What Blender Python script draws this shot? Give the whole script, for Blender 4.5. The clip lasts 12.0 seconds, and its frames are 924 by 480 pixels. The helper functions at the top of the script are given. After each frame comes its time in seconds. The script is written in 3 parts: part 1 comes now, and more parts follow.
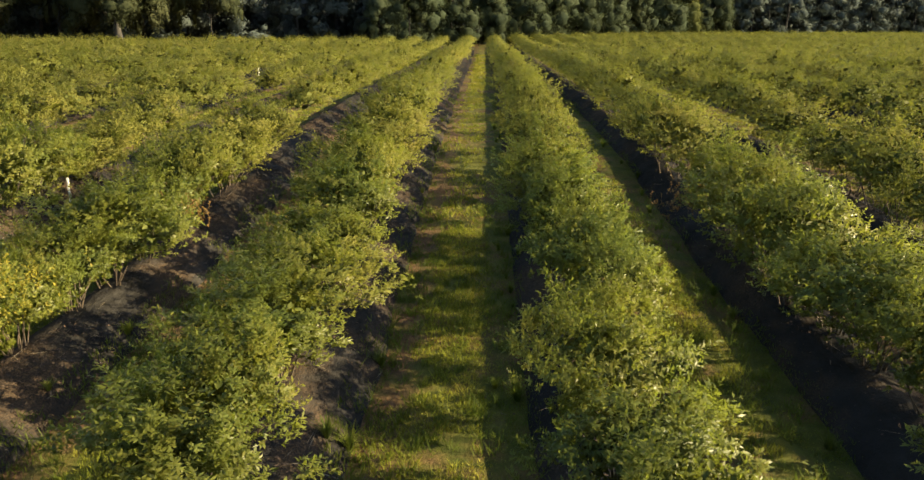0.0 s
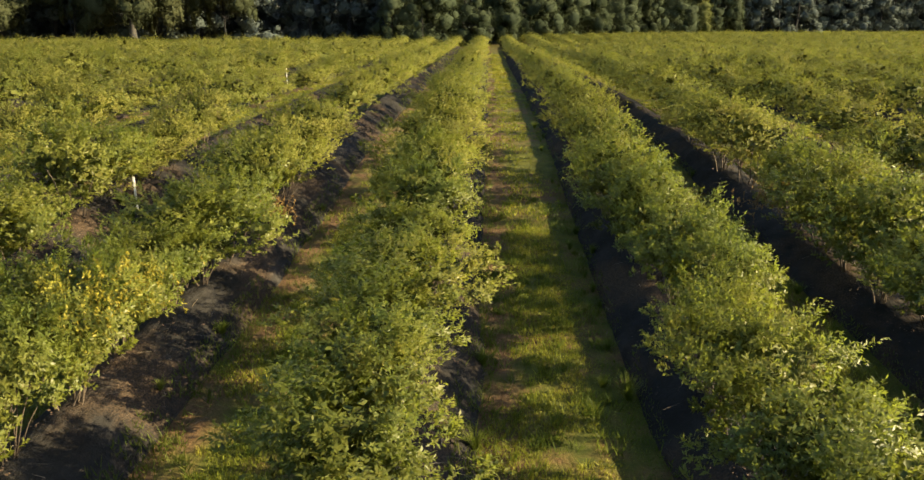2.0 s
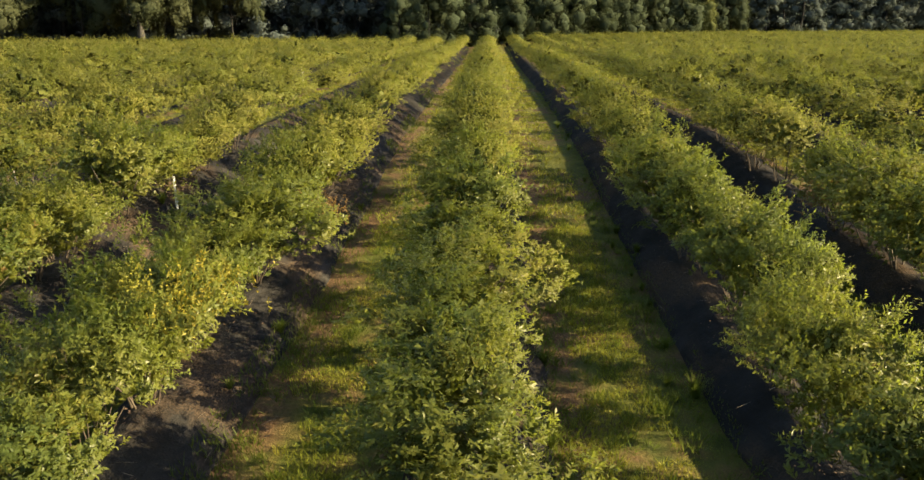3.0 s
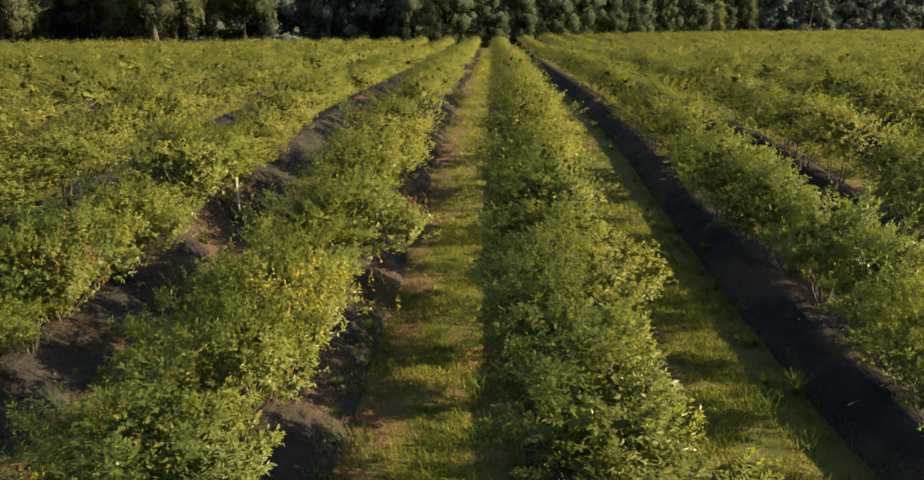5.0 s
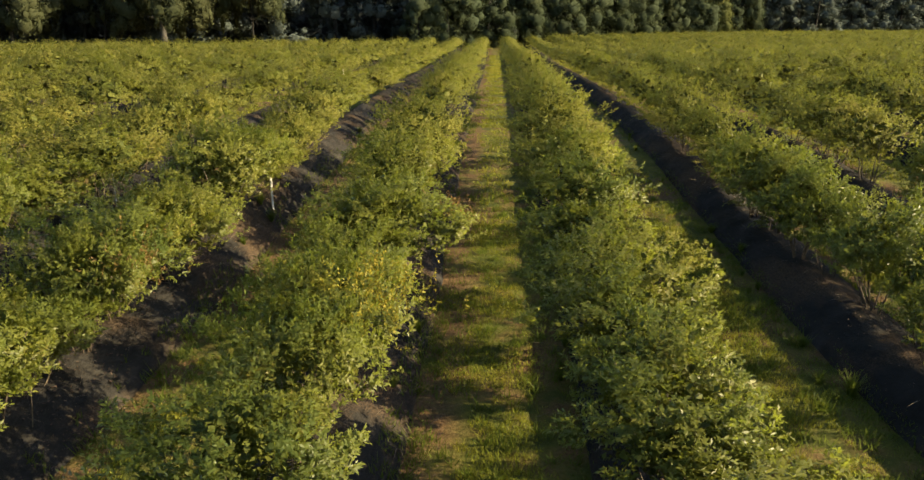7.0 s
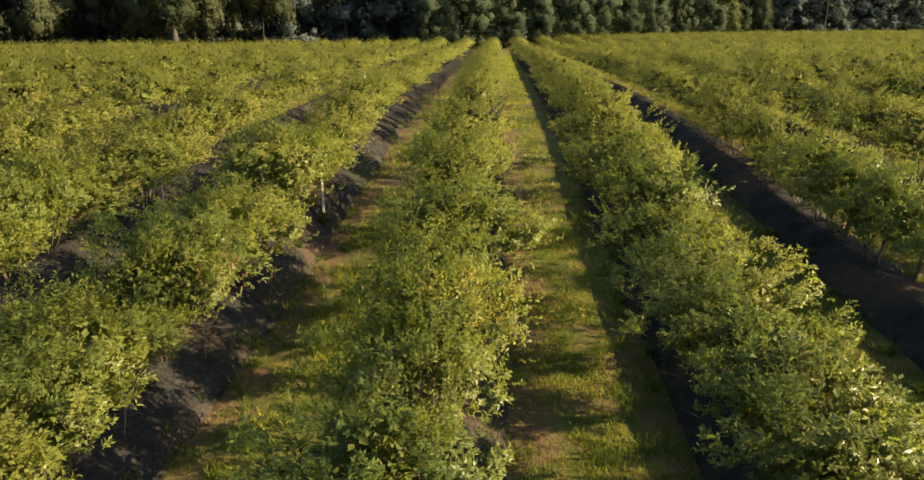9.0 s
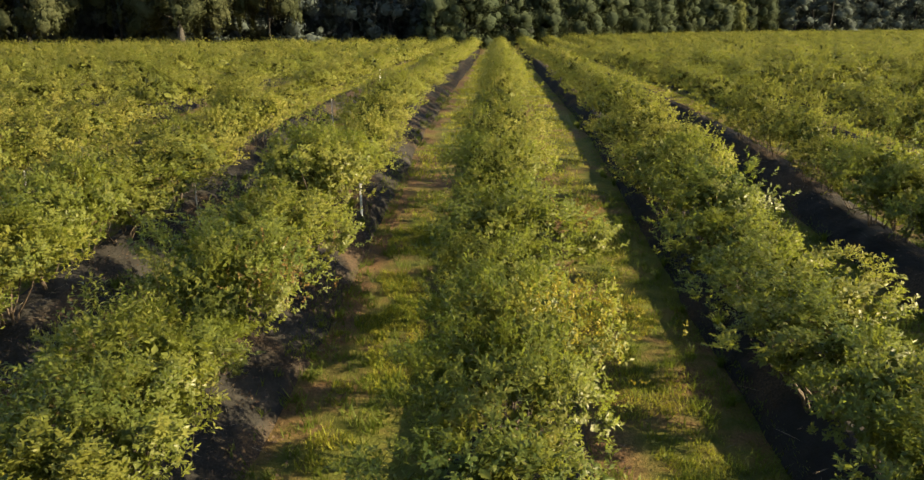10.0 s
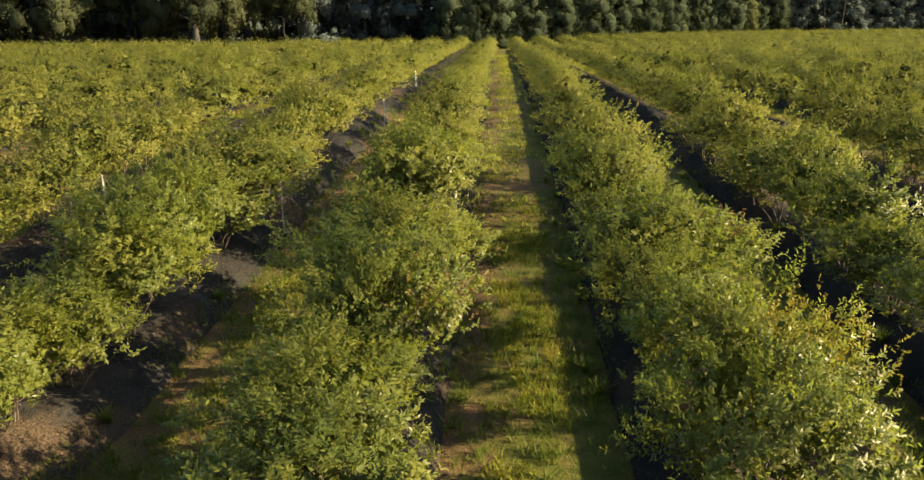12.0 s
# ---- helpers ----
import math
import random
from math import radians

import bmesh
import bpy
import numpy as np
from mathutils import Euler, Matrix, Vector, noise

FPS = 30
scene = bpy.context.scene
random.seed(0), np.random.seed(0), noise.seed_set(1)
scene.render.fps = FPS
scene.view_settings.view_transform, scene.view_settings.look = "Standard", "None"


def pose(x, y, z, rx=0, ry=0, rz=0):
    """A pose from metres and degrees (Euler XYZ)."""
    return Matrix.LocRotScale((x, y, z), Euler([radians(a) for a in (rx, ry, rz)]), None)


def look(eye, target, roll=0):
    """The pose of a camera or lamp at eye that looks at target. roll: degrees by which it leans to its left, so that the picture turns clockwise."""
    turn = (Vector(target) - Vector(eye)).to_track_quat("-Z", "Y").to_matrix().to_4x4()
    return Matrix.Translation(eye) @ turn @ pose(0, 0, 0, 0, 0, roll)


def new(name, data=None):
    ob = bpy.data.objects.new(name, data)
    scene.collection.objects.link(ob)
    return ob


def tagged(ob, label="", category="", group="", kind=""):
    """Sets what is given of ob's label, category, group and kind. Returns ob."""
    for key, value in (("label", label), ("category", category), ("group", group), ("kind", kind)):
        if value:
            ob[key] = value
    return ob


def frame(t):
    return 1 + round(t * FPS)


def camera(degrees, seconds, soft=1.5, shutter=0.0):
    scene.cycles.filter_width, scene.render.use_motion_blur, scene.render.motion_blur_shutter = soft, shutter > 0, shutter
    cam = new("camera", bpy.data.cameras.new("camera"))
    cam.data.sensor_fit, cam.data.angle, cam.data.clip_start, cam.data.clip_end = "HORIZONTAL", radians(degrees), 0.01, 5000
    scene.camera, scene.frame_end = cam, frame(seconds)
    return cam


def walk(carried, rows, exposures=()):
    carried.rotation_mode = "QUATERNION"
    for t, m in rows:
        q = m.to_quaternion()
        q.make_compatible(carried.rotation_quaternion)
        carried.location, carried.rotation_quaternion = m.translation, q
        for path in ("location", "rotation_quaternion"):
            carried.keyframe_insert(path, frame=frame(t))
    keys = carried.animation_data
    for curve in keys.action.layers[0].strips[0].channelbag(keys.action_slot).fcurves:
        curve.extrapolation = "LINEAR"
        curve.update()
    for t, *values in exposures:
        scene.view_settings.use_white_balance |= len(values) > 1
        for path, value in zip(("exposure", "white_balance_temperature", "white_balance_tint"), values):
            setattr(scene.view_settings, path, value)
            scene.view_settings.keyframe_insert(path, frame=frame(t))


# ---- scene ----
cam = camera(62.3, 12.0)
EXPOSURES = [(0.0, 2.03), (2.5, 2.12), (5.5, 1.94), (7.0, 1.90), (9.5, 2.08), (12.0, 2.08)]
# seconds, eye, yaw to the left, tilt upwards, lean
PATH = [
    (0, -1.226, 0.263, 3.737, 1.47, -16.40, 0.66),
    (0.5, -1.386, 0.282, 3.722, 1.55, -16.39, 0.65),
    (1, -1.652, 0.293, 3.710, 1.62, -16.39, 0.61),
    (1.5, -1.967, 0.298, 3.695, 1.70, -16.38, 0.56),
    (2, -2.297, 0.292, 3.679, 1.77, -16.36, 0.50),
    (2.5, -2.611, 0.274, 3.669, 1.85, -16.36, 0.43),
    (3, -2.949, 0.260, 3.663, 1.87, -16.36, 0.40),
    (5, -3.933, 0.178, 3.652, 2.13, -16.29, 0.18),
    (5.5, -4.072, 0.152, 3.651, 2.19, -16.28, 0.14),
    (6, -4.193, 0.141, 3.649, 2.25, -16.28, 0.13),
    (6.5, -4.311, 0.145, 3.648, 2.31, -16.27, 0.13),
    (7, -4.453, 0.151, 3.648, 2.37, -16.26, 0.13),
    (9, -5.328, 0.354, 3.628, 2.57, -16.23, 0.09),
    (9.5, -5.657, 0.529, 3.623, 2.60, -16.26, 0.12),
    (10, -6.022, 0.695, 3.604, 2.62, -16.26, 0.13),
    (10.5, -6.442, 0.852, 3.582, 2.66, -16.26, 0.13),
    (11, -6.883, 0.999, 3.561, 2.69, -16.25, 0.11),
    (11.5, -7.307, 1.125, 3.543, 2.75, -16.25, 0.07),
    (12, -7.573, 1.222, 3.529, 2.74, -16.24, 0.00),
]


def toward(x, y, z, yaw, tilt, lean):
    a, b = radians(yaw), radians(tilt)
    way = Vector((-math.sin(a) * math.cos(b), math.cos(a) * math.cos(b), math.sin(b)))
    return look((x, y, z), Vector((x, y, z)) + way * 10, lean)


walk(cam, [(t, toward(*row)) for t, *row in PATH], EXPOSURES)

# ---- light ----
SUN_UP, SUN_EAST = 22.5, 91.0          # elevation; bearing clockwise from the rows' direction (+y)
world = bpy.data.worlds.new("sky")
scene.world = world
world.use_nodes = True
wn = world.node_tree.nodes
wn.clear()
sky = wn.new("ShaderNodeTexSky")
sky.sky_type, sky.sun_disc = "NISHITA", False
sky.sun_elevation, sky.sun_rotation = radians(SUN_UP), radians(SUN_EAST)
sky.air_density, sky.dust_density = 1.0, 1.0
bg = wn.new("ShaderNodeBackground")
bg.inputs["Strength"].default_value = 0.076
wout = wn.new("ShaderNodeOutputWorld")
world.node_tree.links.new(sky.outputs[0], bg.inputs["Color"])
world.node_tree.links.new(bg.outputs[0], wout.inputs["Surface"])

sun_data = bpy.data.lights.new("sun", "SUN")
sun_data.energy, sun_data.angle, sun_data.color = 5.0, radians(0.6), (1.0, 0.81, 0.48)
sun = new("sun", sun_data)
sx = math.sin(radians(SUN_EAST)) * math.cos(radians(SUN_UP))
sy = math.cos(radians(SUN_EAST)) * math.cos(radians(SUN_UP))
sun.matrix_world = look((60 * sx, 60 * sy, 60 * math.sin(radians(SUN_UP))), (0, 0, 0))


# ---- materials ----
class Nodes:
    """A small builder for node materials."""

    def __init__(self, name):
        self.mat = bpy.data.materials.new(name)
        self.mat.use_nodes = True
        self.tree = self.mat.node_tree
        self.tree.nodes.clear()
        self.out = self.tree.nodes.new("ShaderNodeOutputMaterial")
        self.place = self.tree.nodes.new("ShaderNodeNewGeometry").outputs["Position"]

    def put(self, kind, **values):
        n = self.tree.nodes.new(kind)
        for k, v in values.items():
            self.set(n.inputs[k.replace("_", " ")], v)
        return n

    def set(self, socket, v):
        if isinstance(v, bpy.types.NodeSocket):
            self.tree.links.new(v, socket)
        else:
            socket.default_value = v

    def noise(self, scale, detail=3.0, stretch=(1, 1, 1), rough=0.55):
        m = self.put("ShaderNodeMapping", Vector=self.place, Scale=stretch)
        return self.put("ShaderNodeTexNoise", Vector=m.outputs[0], Scale=scale, Detail=detail, Roughness=rough).outputs["Fac"]

    def ramp(self, fac, stops):
        n = self.tree.nodes.new("ShaderNodeValToRGB")
        e = n.color_ramp.elements
        while len(e) < len(stops):
            e.new(0.5)
        for el, (p, c) in zip(e, stops):
            el.position, el.color = p, (*c, 1) if len(c) == 3 else c
        self.set(n.inputs["Fac"], fac)
        return n.outputs["Color"]

    def step(self, fac, lo, hi):
        n = self.tree.nodes.new("ShaderNodeMapRange")
        self.set(n.inputs["Value"], fac)
        n.inputs["From Min"].default_value, n.inputs["From Max"].default_value = lo, hi
        return n.outputs["Result"]

    def mix(self, fac, a, b, how="MIX"):
        n = self.tree.nodes.new("ShaderNodeMix")
        n.data_type, n.blend_type = "RGBA", how
        self.set(n.inputs[0], fac)
        self.set(n.inputs[6], a if isinstance(a, bpy.types.NodeSocket) else (*a, 1))
        self.set(n.inputs[7], b if isinstance(b, bpy.types.NodeSocket) else (*b, 1))
        return n.outputs[2]

    def math(self, how, a, b):
        n = self.tree.nodes.new("ShaderNodeMath")
        n.operation = how
        self.set(n.inputs[0], a)
        self.set(n.inputs[1], b)
        return n.outputs[0]

    def bump(self, height, strength, distance):
        return self.put("ShaderNodeBump", Height=height, Strength=strength, Distance=distance).outputs[0]

    def surface(self, shader):
        self.tree.links.new(shader, self.out.inputs["Surface"])
        return self.mat


def leaf_material(name, deep, mid, pale, turned, through_colour, patch=0.7, fine=23.0, glow=0.4, rough=0.42, gloss=0.1):
    """Foliage: three greens by patch and by leaf, a share of turned leaves, light passing through."""
    n = Nodes(name)
    rnd = n.put("ShaderNodeObjectInfo").outputs["Random"]
    big = n.noise(patch, 2.0)
    small = n.noise(fine, 1.0)
    both = n.math("ADD", n.math("MULTIPLY", big, 0.74), n.math("MULTIPLY", small, 0.26))
    both = n.math("ADD", both, n.math("MULTIPLY", n.math("SUBTRACT", rnd, 0.5), 0.12))
    col = n.ramp(both, [(0.31, deep), (0.5, mid), (0.70, pale)])
    old = n.math("MULTIPLY", n.step(n.noise(patch * 1.9 + 0.31, 2.0, (1.0, 0.8, 1.3)), 0.56, 0.72), n.step(n.noise(fine * 1.3, 0.0), 0.42, 0.62))
    col = n.mix(n.math("MULTIPLY", old, 0.25), col, turned)
    bsdf = n.put("ShaderNodeBsdfPrincipled", Base_Color=col, Roughness=rough, Specular_IOR_Level=gloss)
    tl = n.put("ShaderNodeBsdfTranslucent", Color=n.mix(0.6, col, through_colour))
    mx = n.put("ShaderNodeMixShader", Fac=glow)
    n.tree.links.new(bsdf.outputs[0], mx.inputs[1])
    n.tree.links.new(tl.outputs[0], mx.inputs[2])
    return n.surface(mx.outputs[0])


M_LEAF = leaf_material("blueberry_leaf", (0.054, 0.081, 0.020), (0.114, 0.128, 0.026), (0.188, 0.176, 0.034), (0.28, 0.16, 0.040), (0.240, 0.280, 0.029), glow=0.45, rough=0.38, gloss=0.19)
# Yellower leaf tint, given to the shrubs further from the walk.
M_LEAF_FAR = leaf_material("far_blueberry_leaf", (0.090, 0.105, 0.025), (0.138, 0.137, 0.032), (0.188, 0.165, 0.040), (0.23, 0.135, 0.042), (0.240, 0.268, 0.032), glow=0.40, rough=0.5, gloss=0.06)
M_YELLOW = leaf_material("golden_shoot", (0.14, 0.14, 0.018), (0.19, 0.165, 0.021), (0.245, 0.190, 0.023), (0.27, 0.18, 0.022), (0.32, 0.24, 0.02), 2.0, 31.0, 0.28, 0.45, 0.12)
M_RUST = leaf_material("reddish_shoot", (0.085, 0.070, 0.020), (0.15, 0.095, 0.030), (0.20, 0.115, 0.036), (0.22, 0.10, 0.03), (0.22, 0.12, 0.03), 2.0, 31.0, 0.28, 0.45, 0.12)
# Darkened leaf green: the shade inside the crowns is put into the colour.
M_INNER_SHADED = leaf_material("shaded_inner_leaf", (0.040, 0.050, 0.010), (0.062, 0.070, 0.012), (0.085, 0.086, 0.014), (0.09, 0.06, 0.02), (0.10, 0.12, 0.02), glow=0.05, rough=0.6)
M_TREE = leaf_material("tree_leaf", (0.031, 0.043, 0.026), (0.043, 0.056, 0.032), (0.057, 0.069, 0.036), (0.048, 0.052, 0.030), (0.08, 0.10, 0.04), 0.35, 5.0, 0.35, 0.75, 0.04)
M_GOLD = leaf_material("vine_leaf", (0.052, 0.062, 0.022), (0.075, 0.084, 0.028), (0.100, 0.106, 0.034), (0.11, 0.10, 0.04), (0.16, 0.18, 0.04), 0.35, 5.0, 0.35, 0.75, 0.04)
M_MOSS = leaf_material("mossy_oak_leaf", (0.030, 0.038, 0.020), (0.044, 0.052, 0.026), (0.062, 0.068, 0.034), (0.07, 0.068, 0.038), (0.10, 0.11, 0.045), 0.35, 5.0, 0.35, 0.75, 0.04)
# Lightened blue-grey leaf: the haze over the far trees is in its colour.
M_HAZY_TREE = leaf_material("hazed_far_tree_leaf", (0.060, 0.074, 0.070), (0.075, 0.092, 0.084), (0.090, 0.106, 0.094), (0.05, 0.056, 0.046), (0.05, 0.07, 0.04), 0.22, 3.0, 0.25, 0.8, 0.04)
# The veil of distance is painted into this bluish, lightened foliage colour.
M_HAZY_WOOD = leaf_material("hazed_deep_wood_leaf", (0.066, 0.078, 0.078), (0.084, 0.096, 0.096), (0.100, 0.112, 0.110), (0.06, 0.066, 0.062), (0.06, 0.07, 0.06), 0.1, 2.0, 0.12, 0.8, 0.05)
M_WEED = leaf_material("weed_blade", (0.035, 0.055, 0.010), (0.075, 0.10, 0.016), (0.14, 0.15, 0.025), (0.17, 0.13, 0.05), (0.2, 0.26, 0.03), 1.3, 31.0, 0.35, 0.5)
M_GRASS = leaf_material("grass_blade", (0.078, 0.110, 0.015), (0.180, 0.200, 0.024), (0.285, 0.258, 0.040), (0.25, 0.155, 0.055), (0.24, 0.22, 0.02), 1.3, 27.0, 0.35, 0.55)


def soil_material():
    """Mown grass on sandy soil: green, straw and bare brown patches."""
    n = Nodes("mown_ground")
    big, mid, fine = n.noise(0.45, 3.0), n.noise(2.6, 6.0), n.noise(31.0, 6.0, (1.0, 0.8, 1.0), 0.7)
    green = n.mix(n.step(mid, 0.35, 0.65), (0.060, 0.072, 0.012), (0.140, 0.138, 0.020))
    straw = n.mix(n.step(fine, 0.3, 0.7), (0.066, 0.040, 0.020), (0.190, 0.110, 0.050))
    col = n.mix(n.step(n.math("ADD", n.math("MULTIPLY", big, 0.5), n.math("MULTIPLY", mid, 0.5)), 0.47, 0.60), green, straw)
    across = n.put("ShaderNodeSeparateXYZ", Vector=n.place).outputs[0]
    lane = n.math("FRACT", n.math("DIVIDE", n.math("SUBTRACT", across, -0.2), 2.85), 0.0)
    rim = n.math("MULTIPLY", n.step(lane, 0.45, 0.35), n.step(n.noise(1.6, 4.0), 0.36, 0.54))
    col = n.mix(rim, col, straw)
    col = n.mix(n.step(fine, 0.25, 0.8), n.mix(0.5, col, (0.02, 0.02, 0.008)), col)
    b = n.put("ShaderNodeBsdfPrincipled", Base_Color=col, Roughness=0.95, Specular_IOR_Level=0.15, Normal=n.bump(n.math("ADD", fine, mid), 0.6, 0.05))
    return n.surface(b.outputs[0])


def fabric_material():
    """Woven black weed mat, dusty, with sand and bark litter drifted over it."""
    n = Nodes("weed_mat")
    fold = n.noise(6.0, 5.0, (1.0, 0.45, 1.0))
    dust = n.noise(2.2, 4.0)
    grit = n.noise(55.0, 2.0)
    base = n.mix(n.step(dust, 0.35, 0.7), (0.0165, 0.0155, 0.0140), (0.031, 0.0290, 0.0262))
    base = n.mix(n.step(n.noise(0.8, 5.0), 0.62, 0.74), base, (0.052, 0.048, 0.043))
    litter = n.mix(n.step(grit, 0.35, 0.65), (0.030, 0.021, 0.013), (0.085, 0.058, 0.036))
    where = n.math("MULTIPLY", n.step(n.noise(1.1, 4.0, (1.0, 0.6, 1.0)), 0.49, 0.64), n.step(grit, 0.34, 0.50))
    col = n.mix(where, base, litter)
    h = n.math("ADD", n.math("MULTIPLY", fold, 1.0), n.math("MULTIPLY", grit, 0.15))
    b = n.put("ShaderNodeBsdfPrincipled", Base_Color=col, Roughness=0.9, Specular_IOR_Level=0.06, Normal=n.bump(h, 1.0, 0.07))
    return n.surface(b.outputs[0])


def plain_material(name, dark, light, scale, stretch=(1, 1, 1), rough=0.8, bump=0.02):
    n = Nodes(name)
    a = n.noise(scale, 4.0, stretch)
    b = n.noise(scale * 6, 2.0, stretch)
    f = n.math("ADD", n.math("MULTIPLY", a, 0.6), n.math("MULTIPLY", b, 0.4))
    col = n.mix(n.step(f, 0.38, 0.62), dark, light)
    s = n.put("ShaderNodeBsdfPrincipled", Base_Color=col, Roughness=rough, Specular_IOR_Level=0.3, Normal=n.bump(f, 0.5, bump))
    return n.surface(s.outputs[0])


M_SOIL = soil_material()
M_FABRIC = fabric_material()
M_CANE = plain_material("cane_bark", (0.040, 0.030, 0.021), (0.105, 0.080, 0.056), 18.0, (1, 1, 0.3))
M_BARK = plain_material("oak_bark", (0.026, 0.024, 0.021), (0.066, 0.060, 0.052), 3.0, (1, 1, 0.25), 0.9, 0.05)
M_STEM = plain_material("dark_bark", (0.009, 0.009, 0.008), (0.020, 0.018, 0.016), 3.0, (1, 1, 0.25), 0.9, 0.05)
M_LITTER = plain_material("bark_litter", (0.035, 0.023, 0.015), (0.12, 0.08, 0.05), 6.0)
M_STRAW = plain_material("dry_stalk", (0.10, 0.080, 0.052), (0.24, 0.20, 0.14), 9.0)
M_POST = plain_material("post_paint", (0.55, 0.54, 0.50), (0.80, 0.79, 0.75), 9.0, (1, 1, 0.4), 0.6, 0.004)
M_TUBE = plain_material("pale_tube", (0.30, 0.28, 0.24), (0.5, 0.47, 0.40), 14.0, (1, 1, 1), 0.6, 0.002)


# ---- mesh tools ----
def mesh_of(name, verts, faces, material):
    me = bpy.data.meshes.new(name)
    me.from_pydata(verts, [], faces)
    me.materials.append(material)
    return me


def tri_mesh(name, verts, tris, material, smooth=False, normals=None):
    """A mesh from arrays of vertices (n,3) and triangles (m,3); foliage may bring its own normals."""
    me = bpy.data.meshes.new(name)
    me.vertices.add(len(verts))
    me.vertices.foreach_set("co", np.asarray(verts, dtype=np.float32).ravel())
    m = len(tris)
    me.loops.add(m * 3)
    me.loops.foreach_set("vertex_index", np.asarray(tris, dtype=np.int32).ravel())
    me.polygons.add(m)
    me.polygons.foreach_set("loop_start", np.arange(0, m * 3, 3, dtype=np.int32))
    if smooth or normals is not None:
        me.polygons.foreach_set("use_smooth", np.ones(m, dtype=bool))
    me.update(calc_edges=True)
    if normals is not None:
        me.normals_split_custom_set_from_vertices(normals)
    me.materials.append(material)
    return me


def part(name, me, parent, label=""):
    ob = new(name, me)
    ob.parent = parent
    if label:
        tagged(ob, label)
    return ob


def unit(v):
    return v / np.maximum(np.linalg.norm(v, axis=-1, keepdims=True), 1e-9)


def leaves(base, along, up, length, width, fold=0.25):
    """Pointed leaves, folded along the midrib: two triangles each. base, along, up: (n,3)."""
    along = unit(along)
    side = unit(np.cross(along, up))
    nrm = np.cross(side, along)
    L, W = length[:, None], width[:, None]
    a = base
    b = base + along * L * 0.5 + side * W * 0.5 + nrm * W * fold
    c = base + along * L
    d = base + along * L * 0.5 - side * W * 0.5 + nrm * W * fold
    v = np.stack([a, b, c, d], 1).reshape(-1, 3)
    k = np.arange(len(base))[:, None] * 4
    t = np.concatenate([k + [0, 1, 2], k + [0, 2, 3]], 1).reshape(-1, 3)
    return v, t


def tube(points, radii, sides=5):
    """A tapered tube along points."""
    p = np.asarray(points, dtype=float)
    d = unit(np.gradient(p, axis=0))
    ref = np.array([0.31, 0.95, 0.05])
    s = unit(np.cross(d, ref))
    u = np.cross(s, d)
    ang = np.linspace(0, 2 * math.pi, sides, endpoint=False)
    ring = s[:, None] * np.cos(ang)[None, :, None] + u[:, None] * np.sin(ang)[None, :, None]
    v = (p[:, None] + ring * np.asarray(radii)[:, None, None]).reshape(-1, 3)
    t = []
    for i in range(len(p) - 1):
        for j in range(sides):
            a, b = i * sides + j, i * sides + (j + 1) % sides
            t += [(a, b, b + sides), (a, b + sides, a + sides)]
    last = (len(p) - 1) * sides
    t += [(last, last + j, last + j + 1) for j in range(1, sides - 1)]
    return v, np.array(t)


def join(pieces):
    vs, ts, off = [], [], 0
    for v, t in pieces:
        vs.append(v)
        ts.append(np.asarray(t) + off)
        off += len(v)
    return np.concatenate(vs), np.concatenate(ts)


# ---- the lie of the land ----
PITCH_X, ROW_X = 2.85, -0.2            # distance between rows; the middle of row 0
BED_LEFT, BED_HALF, BED_TOP = 0.56, 0.78, 0.39       # the mats lie wider towards +x
ROWS_FROM, ROWS_TO = -22, 29
FIELD_NEAR = -3.5
EDGE_X = (-90, -45, -30, -8, 5, 15, 38, 64, 100)
EDGE_Y = (58, 70, 78, 88, 104, 117, 138, 150, 165)


def lift(y):
    """The gentle swell of the field along the rows: the height of the lanes at y."""
    a, b = np.clip((np.asarray(y) - 7.0) / 15.0, 0, 1), np.clip((np.asarray(y) - 26.0) / 44.0, 0, 1)
    return 0.52 * a * a * (3 - 2 * a) * (1 - b * b * (3 - 2 * b))


def field_edge(x):
    """How far the planted rows reach, at x."""
    return float(np.interp(x, EDGE_X, EDGE_Y))


def row_x(k):
    return ROW_X + PITCH_X * k


def bed_height(u, y, k):
    """The height of row k's bed at u metres from its middle."""
    s = max(0.0, 1.0 - (abs(u) / (BED_HALF if u > 0 else BED_LEFT)) ** 1.6)
    lump = noise.noise((u * 1.3 + k * 7.1, y * 0.8, 0.3)) * 0.035 + noise.noise((u * 5.0, y * 2.6 + k, 1.7)) * 0.012
    if k == -3 and s > 0:
        s *= 1 + 0.9 * math.exp(-((y - 12.9) / 1.6) ** 2)
    return BED_TOP * s + lump * min(1.0, s * 2.5)


